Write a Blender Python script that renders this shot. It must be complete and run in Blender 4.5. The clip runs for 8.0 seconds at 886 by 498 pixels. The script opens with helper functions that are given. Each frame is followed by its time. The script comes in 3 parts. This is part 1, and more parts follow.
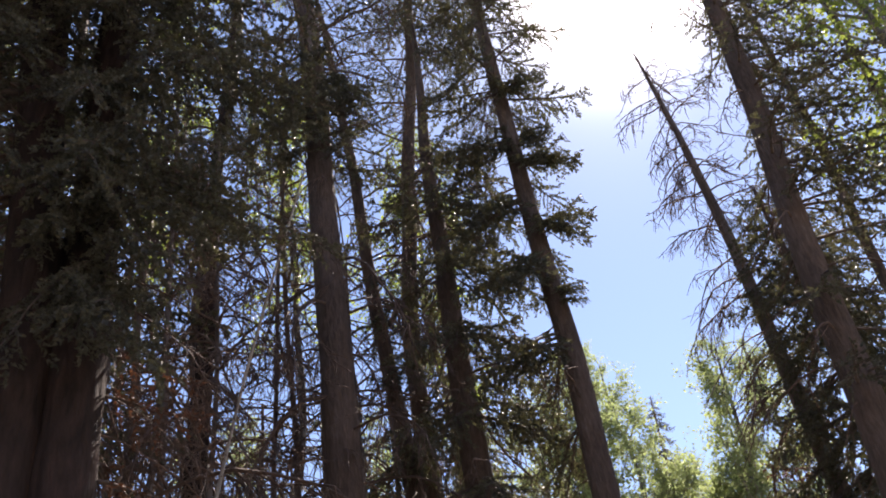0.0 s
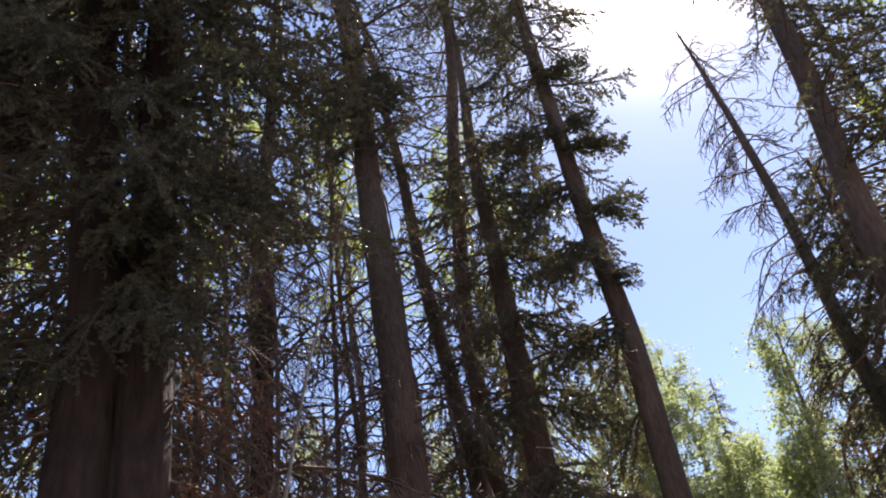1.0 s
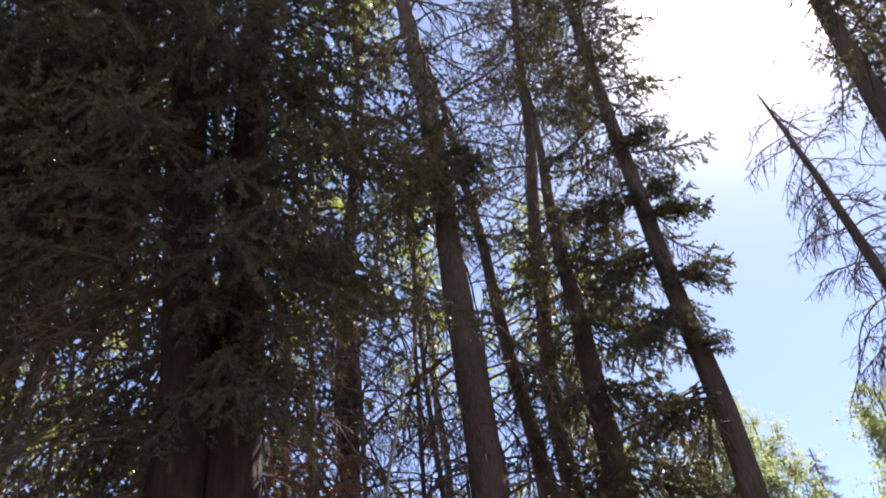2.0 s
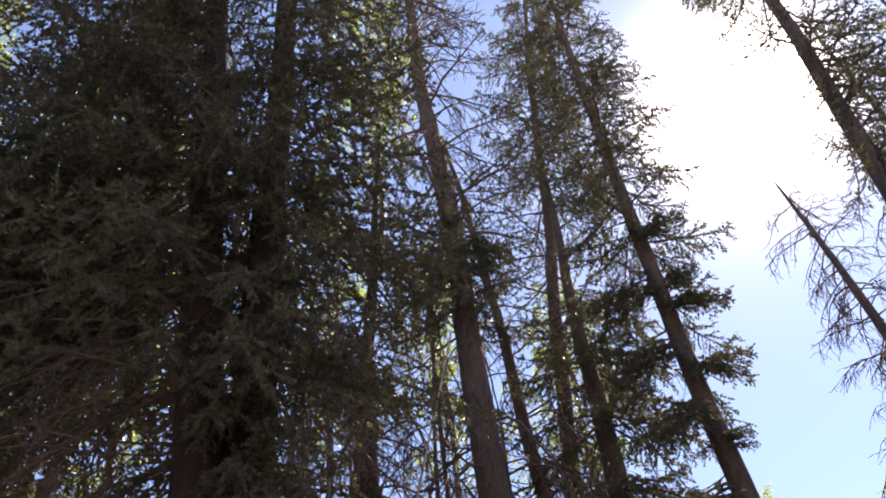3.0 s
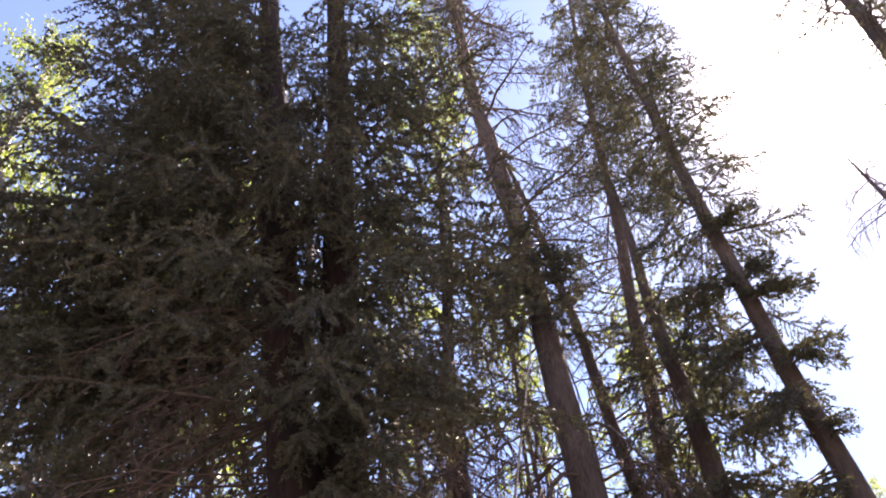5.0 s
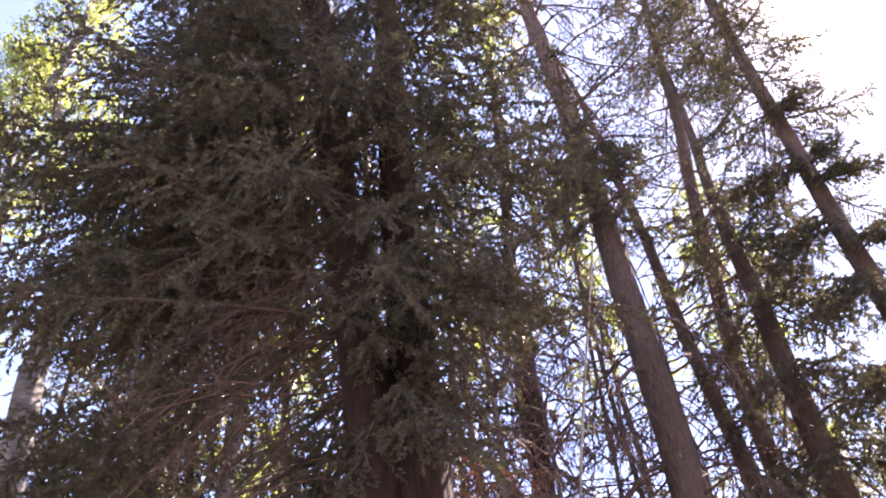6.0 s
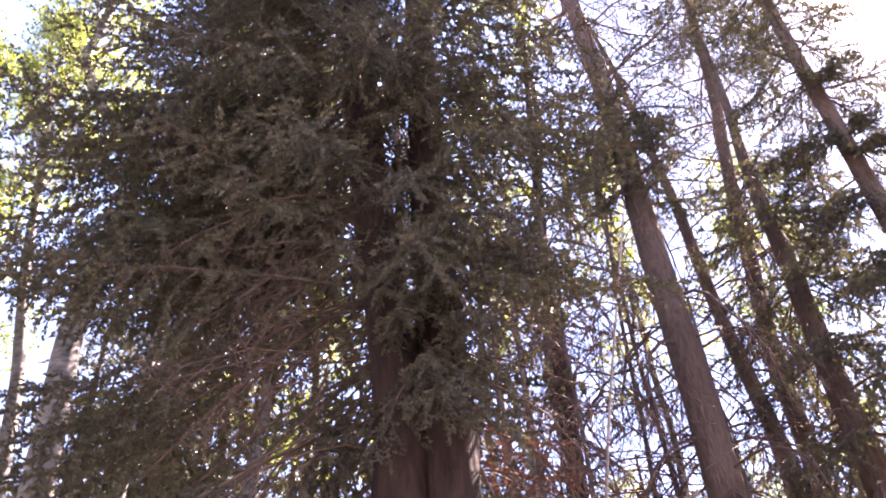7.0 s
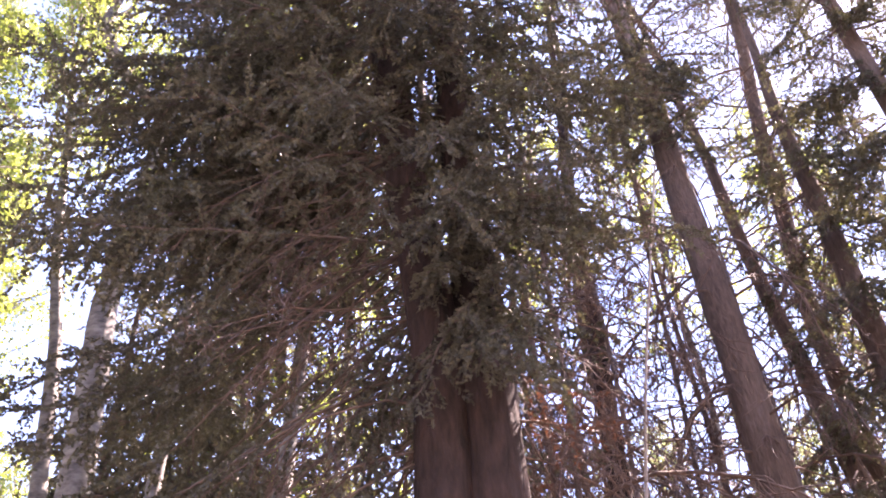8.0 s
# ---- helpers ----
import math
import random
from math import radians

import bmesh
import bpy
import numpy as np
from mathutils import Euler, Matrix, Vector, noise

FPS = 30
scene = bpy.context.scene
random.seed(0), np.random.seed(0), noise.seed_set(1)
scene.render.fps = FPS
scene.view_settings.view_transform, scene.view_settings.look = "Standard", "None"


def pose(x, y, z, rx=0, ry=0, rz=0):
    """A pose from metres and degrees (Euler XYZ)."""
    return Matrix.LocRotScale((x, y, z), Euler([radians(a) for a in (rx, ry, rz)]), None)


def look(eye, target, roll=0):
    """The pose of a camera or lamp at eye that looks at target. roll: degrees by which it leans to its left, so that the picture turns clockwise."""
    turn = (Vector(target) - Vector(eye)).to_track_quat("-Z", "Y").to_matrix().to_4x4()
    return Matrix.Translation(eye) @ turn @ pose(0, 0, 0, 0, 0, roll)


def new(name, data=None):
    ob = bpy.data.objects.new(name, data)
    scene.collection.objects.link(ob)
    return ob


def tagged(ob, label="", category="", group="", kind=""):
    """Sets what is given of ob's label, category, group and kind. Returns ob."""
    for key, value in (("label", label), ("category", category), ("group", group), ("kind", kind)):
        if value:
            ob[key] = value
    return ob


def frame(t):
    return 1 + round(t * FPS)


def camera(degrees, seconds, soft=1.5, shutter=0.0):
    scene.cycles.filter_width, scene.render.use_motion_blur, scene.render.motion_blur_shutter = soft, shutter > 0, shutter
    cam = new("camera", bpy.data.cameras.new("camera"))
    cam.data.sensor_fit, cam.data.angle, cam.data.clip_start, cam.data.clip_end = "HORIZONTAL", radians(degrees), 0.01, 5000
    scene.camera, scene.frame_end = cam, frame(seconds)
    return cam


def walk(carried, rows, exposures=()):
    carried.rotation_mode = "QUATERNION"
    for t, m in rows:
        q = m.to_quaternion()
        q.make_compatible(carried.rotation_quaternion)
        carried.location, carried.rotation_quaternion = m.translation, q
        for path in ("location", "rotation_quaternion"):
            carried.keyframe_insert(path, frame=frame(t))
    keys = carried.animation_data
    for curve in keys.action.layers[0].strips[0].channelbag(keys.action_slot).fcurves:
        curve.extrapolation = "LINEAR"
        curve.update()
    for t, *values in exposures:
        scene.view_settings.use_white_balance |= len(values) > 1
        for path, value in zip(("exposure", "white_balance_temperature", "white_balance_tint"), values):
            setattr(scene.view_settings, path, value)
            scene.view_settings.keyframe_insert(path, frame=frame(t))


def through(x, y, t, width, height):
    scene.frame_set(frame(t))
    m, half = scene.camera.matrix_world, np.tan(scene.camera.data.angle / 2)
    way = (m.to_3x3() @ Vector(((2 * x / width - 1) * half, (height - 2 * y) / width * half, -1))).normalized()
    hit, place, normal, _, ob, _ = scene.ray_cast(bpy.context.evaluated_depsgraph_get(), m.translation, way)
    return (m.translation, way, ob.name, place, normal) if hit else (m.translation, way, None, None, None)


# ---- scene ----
cam = camera(51.2, 8.0, soft=1.85, shutter=0.3)
PATH = [
    (0, (-0.006, 0.004, 1.595), (-0.154, 7.789, 7.869), -8.42),
    (0.5, (-0.025, 0.011, 1.582), (-0.367, 7.789, 7.858), -8.75),
    (1, (-0.044, 0.01, 1.586), (-0.718, 7.764, 7.864), -9.02),
    (1.5, (-0.059, 0.029, 1.589), (-1.197, 7.535, 8.098), -7.76),
    (1.7, (-0.071, 0.027, 1.59), (-1.325, 7.37, 8.26), -7.22),
    (2.8, (0.063, -0.043, 1.631), (-1.342, 6.417, 9.134), -5.74),
    (3, (0.076, -0.064, 1.644), (-1.327, 6.321, 9.211), -5.84),
    (3.5, (0.074, -0.091, 1.671), (-1.364, 6.063, 9.421), -6.15),
    (4, (0.058, -0.053, 1.634), (-1.485, 5.928, 9.498), -6.54),
    (4.2, (0.037, -0.01, 1.604), (-1.562, 5.908, 9.504), -6.57),
    (5.3, (0.032, -0.025, 1.63), (-2.254, 6.073, 9.22), -6.07),
    (5.5, (0.011, -0.03, 1.601), (-2.47, 6.167, 9.048), -5.61),
    (6, (0.017, -0.0, 1.612), (-2.945, 6.354, 8.743), -5.28),
    (6.5, (0.032, 0.018, 1.615), (-3.206, 6.362, 8.634), -4.47),
    (7, (0.033, 0.029, 1.608), (-3.347, 6.389, 8.546), -2.88),
    (7.5, (0.002, 0.025, 1.603), (-3.545, 6.5, 8.349), -3.4),
    (8, (-0.032, 0.017, 1.603), (-3.799, 6.5, 8.219), -3.13),
]
walk(cam, [(t, look(eye, target, roll)) for t, eye, target, roll in PATH],
     [(0.0, 1.75, 7000, 21), (1.5, 1.85, 7000, 21), (3.0, 2.0, 7000, 23), (4.2, 2.1, 7000, 25), (5.5, 2.85, 7150, 34), (6.5, 3.4, 7200, 42), (8.0, 3.65, 7200, 43)])

# ---------------------------------------------------------------- light
SUN_AZ, SUN_EL = 18.4, 52.0          # degrees east of +y, and above the horizon
TO_SUN = Vector((math.sin(radians(SUN_AZ)) * math.cos(radians(SUN_EL)),
                 math.cos(radians(SUN_AZ)) * math.cos(radians(SUN_EL)), math.sin(radians(SUN_EL))))

world = bpy.data.worlds.new("summer_sky")
scene.world = world
world.use_nodes = True
wn = world.node_tree
sky = wn.nodes.new("ShaderNodeTexSky")
sky.sky_type = "NISHITA"
sky.sun_disc = False
sky.sun_elevation, sky.sun_rotation = radians(SUN_EL), radians(SUN_AZ)
sky.altitude, sky.air_density, sky.dust_density, sky.ozone_density = 2400, 1.0, 0.45, 1.2
background = wn.nodes["Background"]
background.inputs["Strength"].default_value = 0.087
# glow painted into the sky round the sun, standing in for lens bloom
place = wn.nodes.new("ShaderNodeTexCoord")
facing = wn.nodes.new("ShaderNodeVectorMath")
facing.operation = "DOT_PRODUCT"
facing.inputs[1].default_value = TO_SUN
wn.links.new(place.outputs["Generated"], facing.inputs[0])
total = sky.outputs["Color"]
for sharpness, brightness in ((520, 60.0), (90, 1.4)):
    fall = wn.nodes.new("ShaderNodeMath")
    fall.operation = "POWER"
    fall.use_clamp = True
    fall.inputs[1].default_value = sharpness
    wn.links.new(facing.outputs["Value"], fall.inputs[0])
    sun_glow = wn.nodes.new("ShaderNodeMix")
    sun_glow.data_type, sun_glow.blend_type = "RGBA", "ADD"
    sun_glow.inputs[7].default_value = (brightness, brightness * 0.96, brightness * 0.9, 1)
    wn.links.new(fall.outputs[0], sun_glow.inputs[0])
    wn.links.new(total, sun_glow.inputs[6])
    total = sun_glow.outputs[2]
wn.links.new(total, background.inputs["Color"])

sun_data = bpy.data.lights.new("sun", "SUN")
sun_data.energy, sun_data.angle, sun_data.color = 5.0, radians(0.53), (1.0, 0.95, 0.86)
sun = new("sun", sun_data)
sun.matrix_world = look(TO_SUN * 60, (0, 0, 0))


# ---------------------------------------------------------------- materials
def node_material(name):
    m = bpy.data.materials.new(name)
    m.use_nodes = True
    nt = m.node_tree
    return m, nt, nt.nodes["Principled BSDF"]


def add(nt, kind, **values):
    n = nt.nodes.new(kind)
    for key, value in values.items():
        n.inputs[key].default_value = value
    return n


def ramp(nt, source, stops):
    r = nt.nodes.new("ShaderNodeValToRGB")
    while len(r.color_ramp.elements) < len(stops):
        r.color_ramp.elements.new(0.5)
    for e, (place, colour) in zip(r.color_ramp.elements, stops):
        e.position, e.color = place, (*colour, 1)
    nt.links.new(source, r.inputs["Fac"])
    return r


def bark_material(name, stops, stretch=(9, 9, 2.2), bump=0.7):
    """Rough bark: plates and furrows drawn out along the trunk, broad stains and fine grain."""
    m, nt, bsdf = node_material(name)
    coord = nt.nodes.new("ShaderNodeTexCoord")
    mapping = add(nt, "ShaderNodeMapping", Scale=stretch)
    nt.links.new(coord.outputs["Object"], mapping.inputs["Vector"])
    cells = add(nt, "ShaderNodeTexVoronoi", Scale=2.6)
    cells.feature = "DISTANCE_TO_EDGE"
    nt.links.new(mapping.outputs["Vector"], cells.inputs["Vector"])
    plates = add(nt, "ShaderNodeTexNoise", Scale=3.0, Detail=9.0, Roughness=0.68)
    nt.links.new(mapping.outputs["Vector"], plates.inputs["Vector"])
    stain = add(nt, "ShaderNodeTexNoise", Scale=1.3, Detail=4.0)
    nt.links.new(coord.outputs["Object"], stain.inputs["Vector"])
    mix = nt.nodes.new("ShaderNodeMath")
    mix.operation = "MULTIPLY_ADD"
    mix.inputs[1].default_value = 0.55
    nt.links.new(plates.outputs["Fac"], mix.inputs[0])
    half = nt.nodes.new("ShaderNodeMath")
    half.operation = "MULTIPLY"
    half.inputs[1].default_value = 0.45
    nt.links.new(stain.outputs["Fac"], half.inputs[0])
    nt.links.new(half.outputs[0], mix.inputs[2])
    colour = ramp(nt, mix.outputs[0], stops)
    nt.links.new(colour.outputs["Color"], bsdf.inputs["Base Color"])
    bsdf.inputs["Roughness"].default_value = 0.92
    bsdf.inputs["Specular IOR Level"].default_value = 0.2
    height = nt.nodes.new("ShaderNodeMath")
    height.operation = "MULTIPLY_ADD"
    height.inputs[1].default_value = 1.4
    nt.links.new(cells.outputs["Distance"], height.inputs[0])
    nt.links.new(plates.outputs["Fac"], height.inputs[2])
    b = add(nt, "ShaderNodeBump", Strength=bump, Distance=0.02)
    nt.links.new(height.outputs[0], b.inputs["Height"])
    nt.links.new(b.outputs["Normal"], bsdf.inputs["Normal"])
    return m


def aspen_bark_material():
    """Smooth pale bark with dark eyes and cross bands."""
    m, nt, bsdf = node_material("aspen_bark")
    coord = nt.nodes.new("ShaderNodeTexCoord")
    mapping = add(nt, "ShaderNodeMapping", Scale=(3.5, 3.5, 7.5))
    nt.links.new(coord.outputs["Object"], mapping.inputs["Vector"])
    marks = add(nt, "ShaderNodeTexNoise", Scale=1.6, Detail=5.0, Roughness=0.6)
    nt.links.new(mapping.outputs["Vector"], marks.inputs["Vector"])
    colour = ramp(nt, marks.outputs["Fac"], [(0.32, (0.022, 0.018, 0.015)), (0.44, (0.075, 0.064, 0.052)), (0.58, (0.13, 0.116, 0.096)), (0.78, (0.20, 0.182, 0.155))])
    nt.links.new(colour.outputs["Color"], bsdf.inputs["Base Color"])
    bsdf.inputs["Roughness"].default_value = 0.75
    b = add(nt, "ShaderNodeBump", Strength=0.4, Distance=0.01)
    nt.links.new(marks.outputs["Fac"], b.inputs["Height"])
    nt.links.new(b.outputs["Normal"], bsdf.inputs["Normal"])
    return m


def leaf_material(name, dark, light, through_colour, through=0.5, rough=0.5):
    """A thin leaf or needle: some light is thrown back, some passes through."""
    m, nt, bsdf = node_material(name)
    geometry = nt.nodes.new("ShaderNodeNewGeometry")
    info = nt.nodes.new("ShaderNodeObjectInfo")
    mean = nt.nodes.new("ShaderNodeMath")
    mean.operation = "MULTIPLY_ADD"
    mean.inputs[1].default_value = 0.6
    nt.links.new(geometry.outputs["Random Per Island"], mean.inputs[0])
    own = nt.nodes.new("ShaderNodeMath")
    own.operation = "MULTIPLY"
    own.inputs[1].default_value = 0.4
    nt.links.new(info.outputs["Random"], own.inputs[0])
    nt.links.new(own.outputs[0], mean.inputs[2])
    colour = ramp(nt, mean.outputs[0], [(0.1, dark), (0.9, light)])
    nt.links.new(colour.outputs["Color"], bsdf.inputs["Base Color"])
    bsdf.inputs["Roughness"].default_value = rough
    bsdf.inputs["Specular IOR Level"].default_value = 0.4
    glow = ramp(nt, mean.outputs[0], [(0.1, tuple(0.75 * c for c in through_colour)), (0.9, through_colour)])
    passing = nt.nodes.new("ShaderNodeBsdfTranslucent")
    nt.links.new(glow.outputs["Color"], passing.inputs["Color"])
    both = nt.nodes.new("ShaderNodeMixShader")
    both.inputs[0].default_value = through
    nt.links.new(bsdf.outputs[0], both.inputs[1])
    nt.links.new(passing.outputs[0], both.inputs[2])
    nt.links.new(both.outputs[0], nt.nodes["Material Output"].inputs["Surface"])
    return m


def twig_material(name, dark, light):
    m, nt, bsdf = node_material(name)
    coord = nt.nodes.new("ShaderNodeTexCoord")
    grain = add(nt, "ShaderNodeTexNoise", Scale=14.0, Detail=5.0)
    nt.links.new(coord.outputs["Object"], grain.inputs["Vector"])
    colour = ramp(nt, grain.outputs["Fac"], [(0.3, dark), (0.7, light)])
    nt.links.new(colour.outputs["Color"], bsdf.inputs["Base Color"])
    bsdf.inputs["Roughness"].default_value = 0.85
    b = add(nt, "ShaderNodeBump", Strength=0.5, Distance=0.004)
    nt.links.new(grain.outputs["Fac"], b.inputs["Height"])
    nt.links.new(b.outputs["Normal"], bsdf.inputs["Normal"])
    return m


SPRUCE_BARK = bark_material("spruce_bark", [(0.25, (0.026, 0.020, 0.017)), (0.42, (0.070, 0.051, 0.042)), (0.58, (0.125, 0.092, 0.077)), (0.75, (0.20, 0.160, 0.14))])
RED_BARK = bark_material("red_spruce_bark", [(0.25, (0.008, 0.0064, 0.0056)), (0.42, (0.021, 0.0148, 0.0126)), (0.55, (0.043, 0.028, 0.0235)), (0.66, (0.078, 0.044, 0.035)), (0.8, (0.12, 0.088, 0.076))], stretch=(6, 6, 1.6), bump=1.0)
# the pole's wood is painted pale all over for the sun along its edge
SUNLIT_WOOD = bark_material("sunlit_edge_wood", [(0.25, (0.10, 0.085, 0.07)), (0.45, (0.24, 0.21, 0.18)), (0.62, (0.36, 0.32, 0.28)), (0.8, (0.46, 0.42, 0.38))], stretch=(14, 14, 1.0), bump=0.3)
DEAD_BARK = bark_material("weathered_wood", [(0.25, (0.04, 0.032, 0.028)), (0.45, (0.10, 0.078, 0.068)), (0.62, (0.17, 0.135, 0.12)), (0.8, (0.26, 0.22, 0.20))], stretch=(12, 12, 1.2), bump=0.45)
ASPEN_BARK = aspen_bark_material()
TWIG = twig_material("twig_wood", (0.05, 0.036, 0.028), (0.13, 0.095, 0.075))
DEAD_TWIG = twig_material("dead_twig_wood", (0.052, 0.032, 0.024), (0.13, 0.083, 0.062))
ASPEN_TWIG = twig_material("aspen_twig_wood", (0.10, 0.085, 0.06), (0.28, 0.25, 0.19))
NEEDLES = leaf_material("spruce_needles", (0.043, 0.040, 0.030), (0.097, 0.090, 0.062), (0.16, 0.16, 0.065), through=0.22, rough=0.52)
BROWN_NEEDLES = leaf_material("dry_spruce_needles", (0.065, 0.032, 0.021), (0.14, 0.066, 0.040), (0.16, 0.065, 0.03), through=0.22, rough=0.6)
ASPEN_LEAVES = leaf_material("aspen_leaves", (0.065, 0.095, 0.030), (0.13, 0.17, 0.055), (0.31, 0.39, 0.07), through=0.5, rough=0.4)
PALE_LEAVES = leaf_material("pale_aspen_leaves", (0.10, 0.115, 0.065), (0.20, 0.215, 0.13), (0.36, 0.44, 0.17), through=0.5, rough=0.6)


def ground_material():
    m, nt, bsdf = node_material("forest_floor")
    coord = nt.nodes.new("ShaderNodeTexCoord")
    broad = add(nt, "ShaderNodeTexNoise", Scale=0.35, Detail=6.0)
    fine = add(nt, "ShaderNodeTexNoise", Scale=22.0, Detail=8.0, Roughness=0.7)
    for n in (broad, fine):
        nt.links.new(coord.outputs["Object"], n.inputs["Vector"])
    mean = nt.nodes.new("ShaderNodeMath")
    mean.operation = "MULTIPLY_ADD"
    mean.inputs[1].default_value = 0.5
    nt.links.new(fine.outputs["Fac"], mean.inputs[0])
    half = nt.nodes.new("ShaderNodeMath")
    half.operation = "MULTIPLY"
    half.inputs[1].default_value = 0.5
    nt.links.new(broad.outputs["Fac"], half.inputs[0])
    nt.links.new(half.outputs[0], mean.inputs[2])
    # floor is out of view; its tones are raised to bounce sun onto the boughs
    colour = ramp(nt, mean.outputs[0], [(0.34, (0.08, 0.062, 0.046)), (0.44, (0.19, 0.152, 0.115)), (0.54, (0.27, 0.22, 0.17)), (0.64, (0.17, 0.17, 0.095))])
    nt.links.new(colour.outputs["Color"], bsdf.inputs["Base Color"])
    bsdf.inputs["Roughness"].default_value = 0.95
    b = add(nt, "ShaderNodeBump", Strength=0.8, Distance=0.03)
    nt.links.new(fine.outputs["Fac"], b.inputs["Height"])
    nt.links.new(b.outputs["Normal"], bsdf.inputs["Normal"])
    return m


# ---------------------------------------------------------------- mesh tools
class Shape:
    """Gathers vertices and faces, then becomes one mesh."""

    def __init__(self):
        self.verts, self.faces, self.count = [], [], 0

    def put(self, verts, faces):
        self.verts.append(np.asarray(verts, float))
        self.faces.append(np.asarray(faces, int) + self.count)
        self.count += len(verts)

    def tube(self, line, radii, sides=4):
        line, radii = np.asarray(line, float), np.asarray(radii, float)
        ahead = np.gradient(line, axis=0)
        ahead /= np.linalg.norm(ahead, axis=1)[:, None] + 1e-9
        ref = np.array((0.0, 0.0, 1.0)) if abs(ahead[0][2]) < 0.8 else np.array((1.0, 0.0, 0.0))
        u = np.cross(ahead, ref)
        u /= np.linalg.norm(u, axis=1)[:, None] + 1e-9
        v = np.cross(ahead, u)
        turn = np.arange(sides) * 2 * math.pi / sides
        ring = np.cos(turn)[None, :, None] * u[:, None] + np.sin(turn)[None, :, None] * v[:, None]
        verts = (line[:, None] + ring * radii[:, None, None]).reshape(-1, 3)
        i, k = np.meshgrid(np.arange(len(line) - 1), np.arange(sides), indexing="ij")
        n = (k + 1) % sides
        self.put(verts, np.stack([i * sides + k, i * sides + n, (i + 1) * sides + n, (i + 1) * sides + k], -1).reshape(-1, 4))

    def mesh(self, name, material, smooth=True):
        data = bpy.data.meshes.new(name)
        verts = np.concatenate(self.verts)
        data.from_pydata(verts.tolist(), [], [f for some in self.faces for f in some.tolist()])
        data.polygons.foreach_set("use_smooth", np.full(len(data.polygons), smooth))
        data.materials.append(material)
        data.update()
        return data


def unit(v):
    return v / (np.linalg.norm(v, axis=-1, keepdims=True) + 1e-9)


def along(line, places):
    """Points and directions at parts 0..1 of a polyline."""
    where = np.clip(np.asarray(places), 0, 1) * (len(line) - 1)
    i = np.minimum(where.astype(int), len(line) - 2)
    f = (where - i)[:, None]
    return line[i] * (1 - f) + line[i + 1] * f, unit(line[i + 1] - line[i])


def shoots_on(shape, rng, line, spacing, size, thick, tufts, length, width, start=0.0):
    """Short shoots on both sides and above a twig, each two crossed sprays of needles, with loose ones that break up the outline."""
    run = np.linalg.norm(np.diff(line, axis=0), axis=1).sum() * (1 - start)
    n = max(2, int(round(run / spacing)))
    p, t = along(line, start + (1 - start) * (np.arange(n) + rng.random(n)) / n)
    p[-1], t[-1] = line[-1] - 0.3 * size * t[-1], unit(line[-1] - line[-2])
    flat = unit(np.cross(t, np.array((0, 0, 1.0)))) * rng.choice((-1, 1), (n, 1))
    way = unit(t * rng.uniform(0.5, 1.1, (n, 1)) + flat * rng.uniform(0.1, 1.3, (n, 1)) + np.array((0, 0, 1.0)) * rng.uniform(-0.8, 0.6, (n, 1)))
    way[-1] = t[-1]
    reach = size * rng.uniform(0.6, 1.3, (n, 1))
    tip = p + way * reach
    u = unit(np.cross(way, rng.normal(size=(n, 3))))
    v = np.cross(way, u)
    r = thick * rng.uniform(0.75, 1.3, (n, 1))
    root = p + way * reach * 0.12
    ring = [root + r * u, root - r * u, root + 0.3 * reach * way + r * v, root + 0.3 * reach * way - r * v]
    i = np.arange(n)[:, None] * 5
    sprays = np.array(((0, 1, 4), (2, 3, 4)))
    shape.put(np.stack([*ring, tip], 1).reshape(-1, 3), (i[:, None] + sprays[None]).reshape(-1, 3))
    k = np.repeat(np.arange(n), tufts)
    m = len(k)
    q = p[k] + way[k] * reach[k] * rng.uniform(0.1, 0.95, (m, 1))
    out = unit(unit(np.cross(way[k], rng.normal(size=(m, 3)))) + way[k] * rng.uniform(0.3, 1.0, (m, 1)))
    side = unit(np.cross(out, rng.normal(size=(m, 3)))) * width / 2
    shape.put(np.stack([q - side, q + side, q + out * length * rng.uniform(0.65, 1.2, (m, 1))], 1).reshape(-1, 3), np.arange(3 * m).reshape(-1, 3))


def bent(rng, start, way, length, steps, sag=0.0, wander=0.12, lift=0.0):
    """A crooked line from start, which sags and may lift again towards its tip."""
    pts, p, d = [np.array(start, float)], np.array(start, float), unit(np.array(way, float))
    for k in range(steps):
        d = unit(d + rng.normal(0, wander, 3) + np.array((0, 0, -sag + lift * (k / steps) ** 2 * 2)) / steps * 3)
        p = p + d * length / steps
        pts.append(p.copy())
    return np.array(pts)


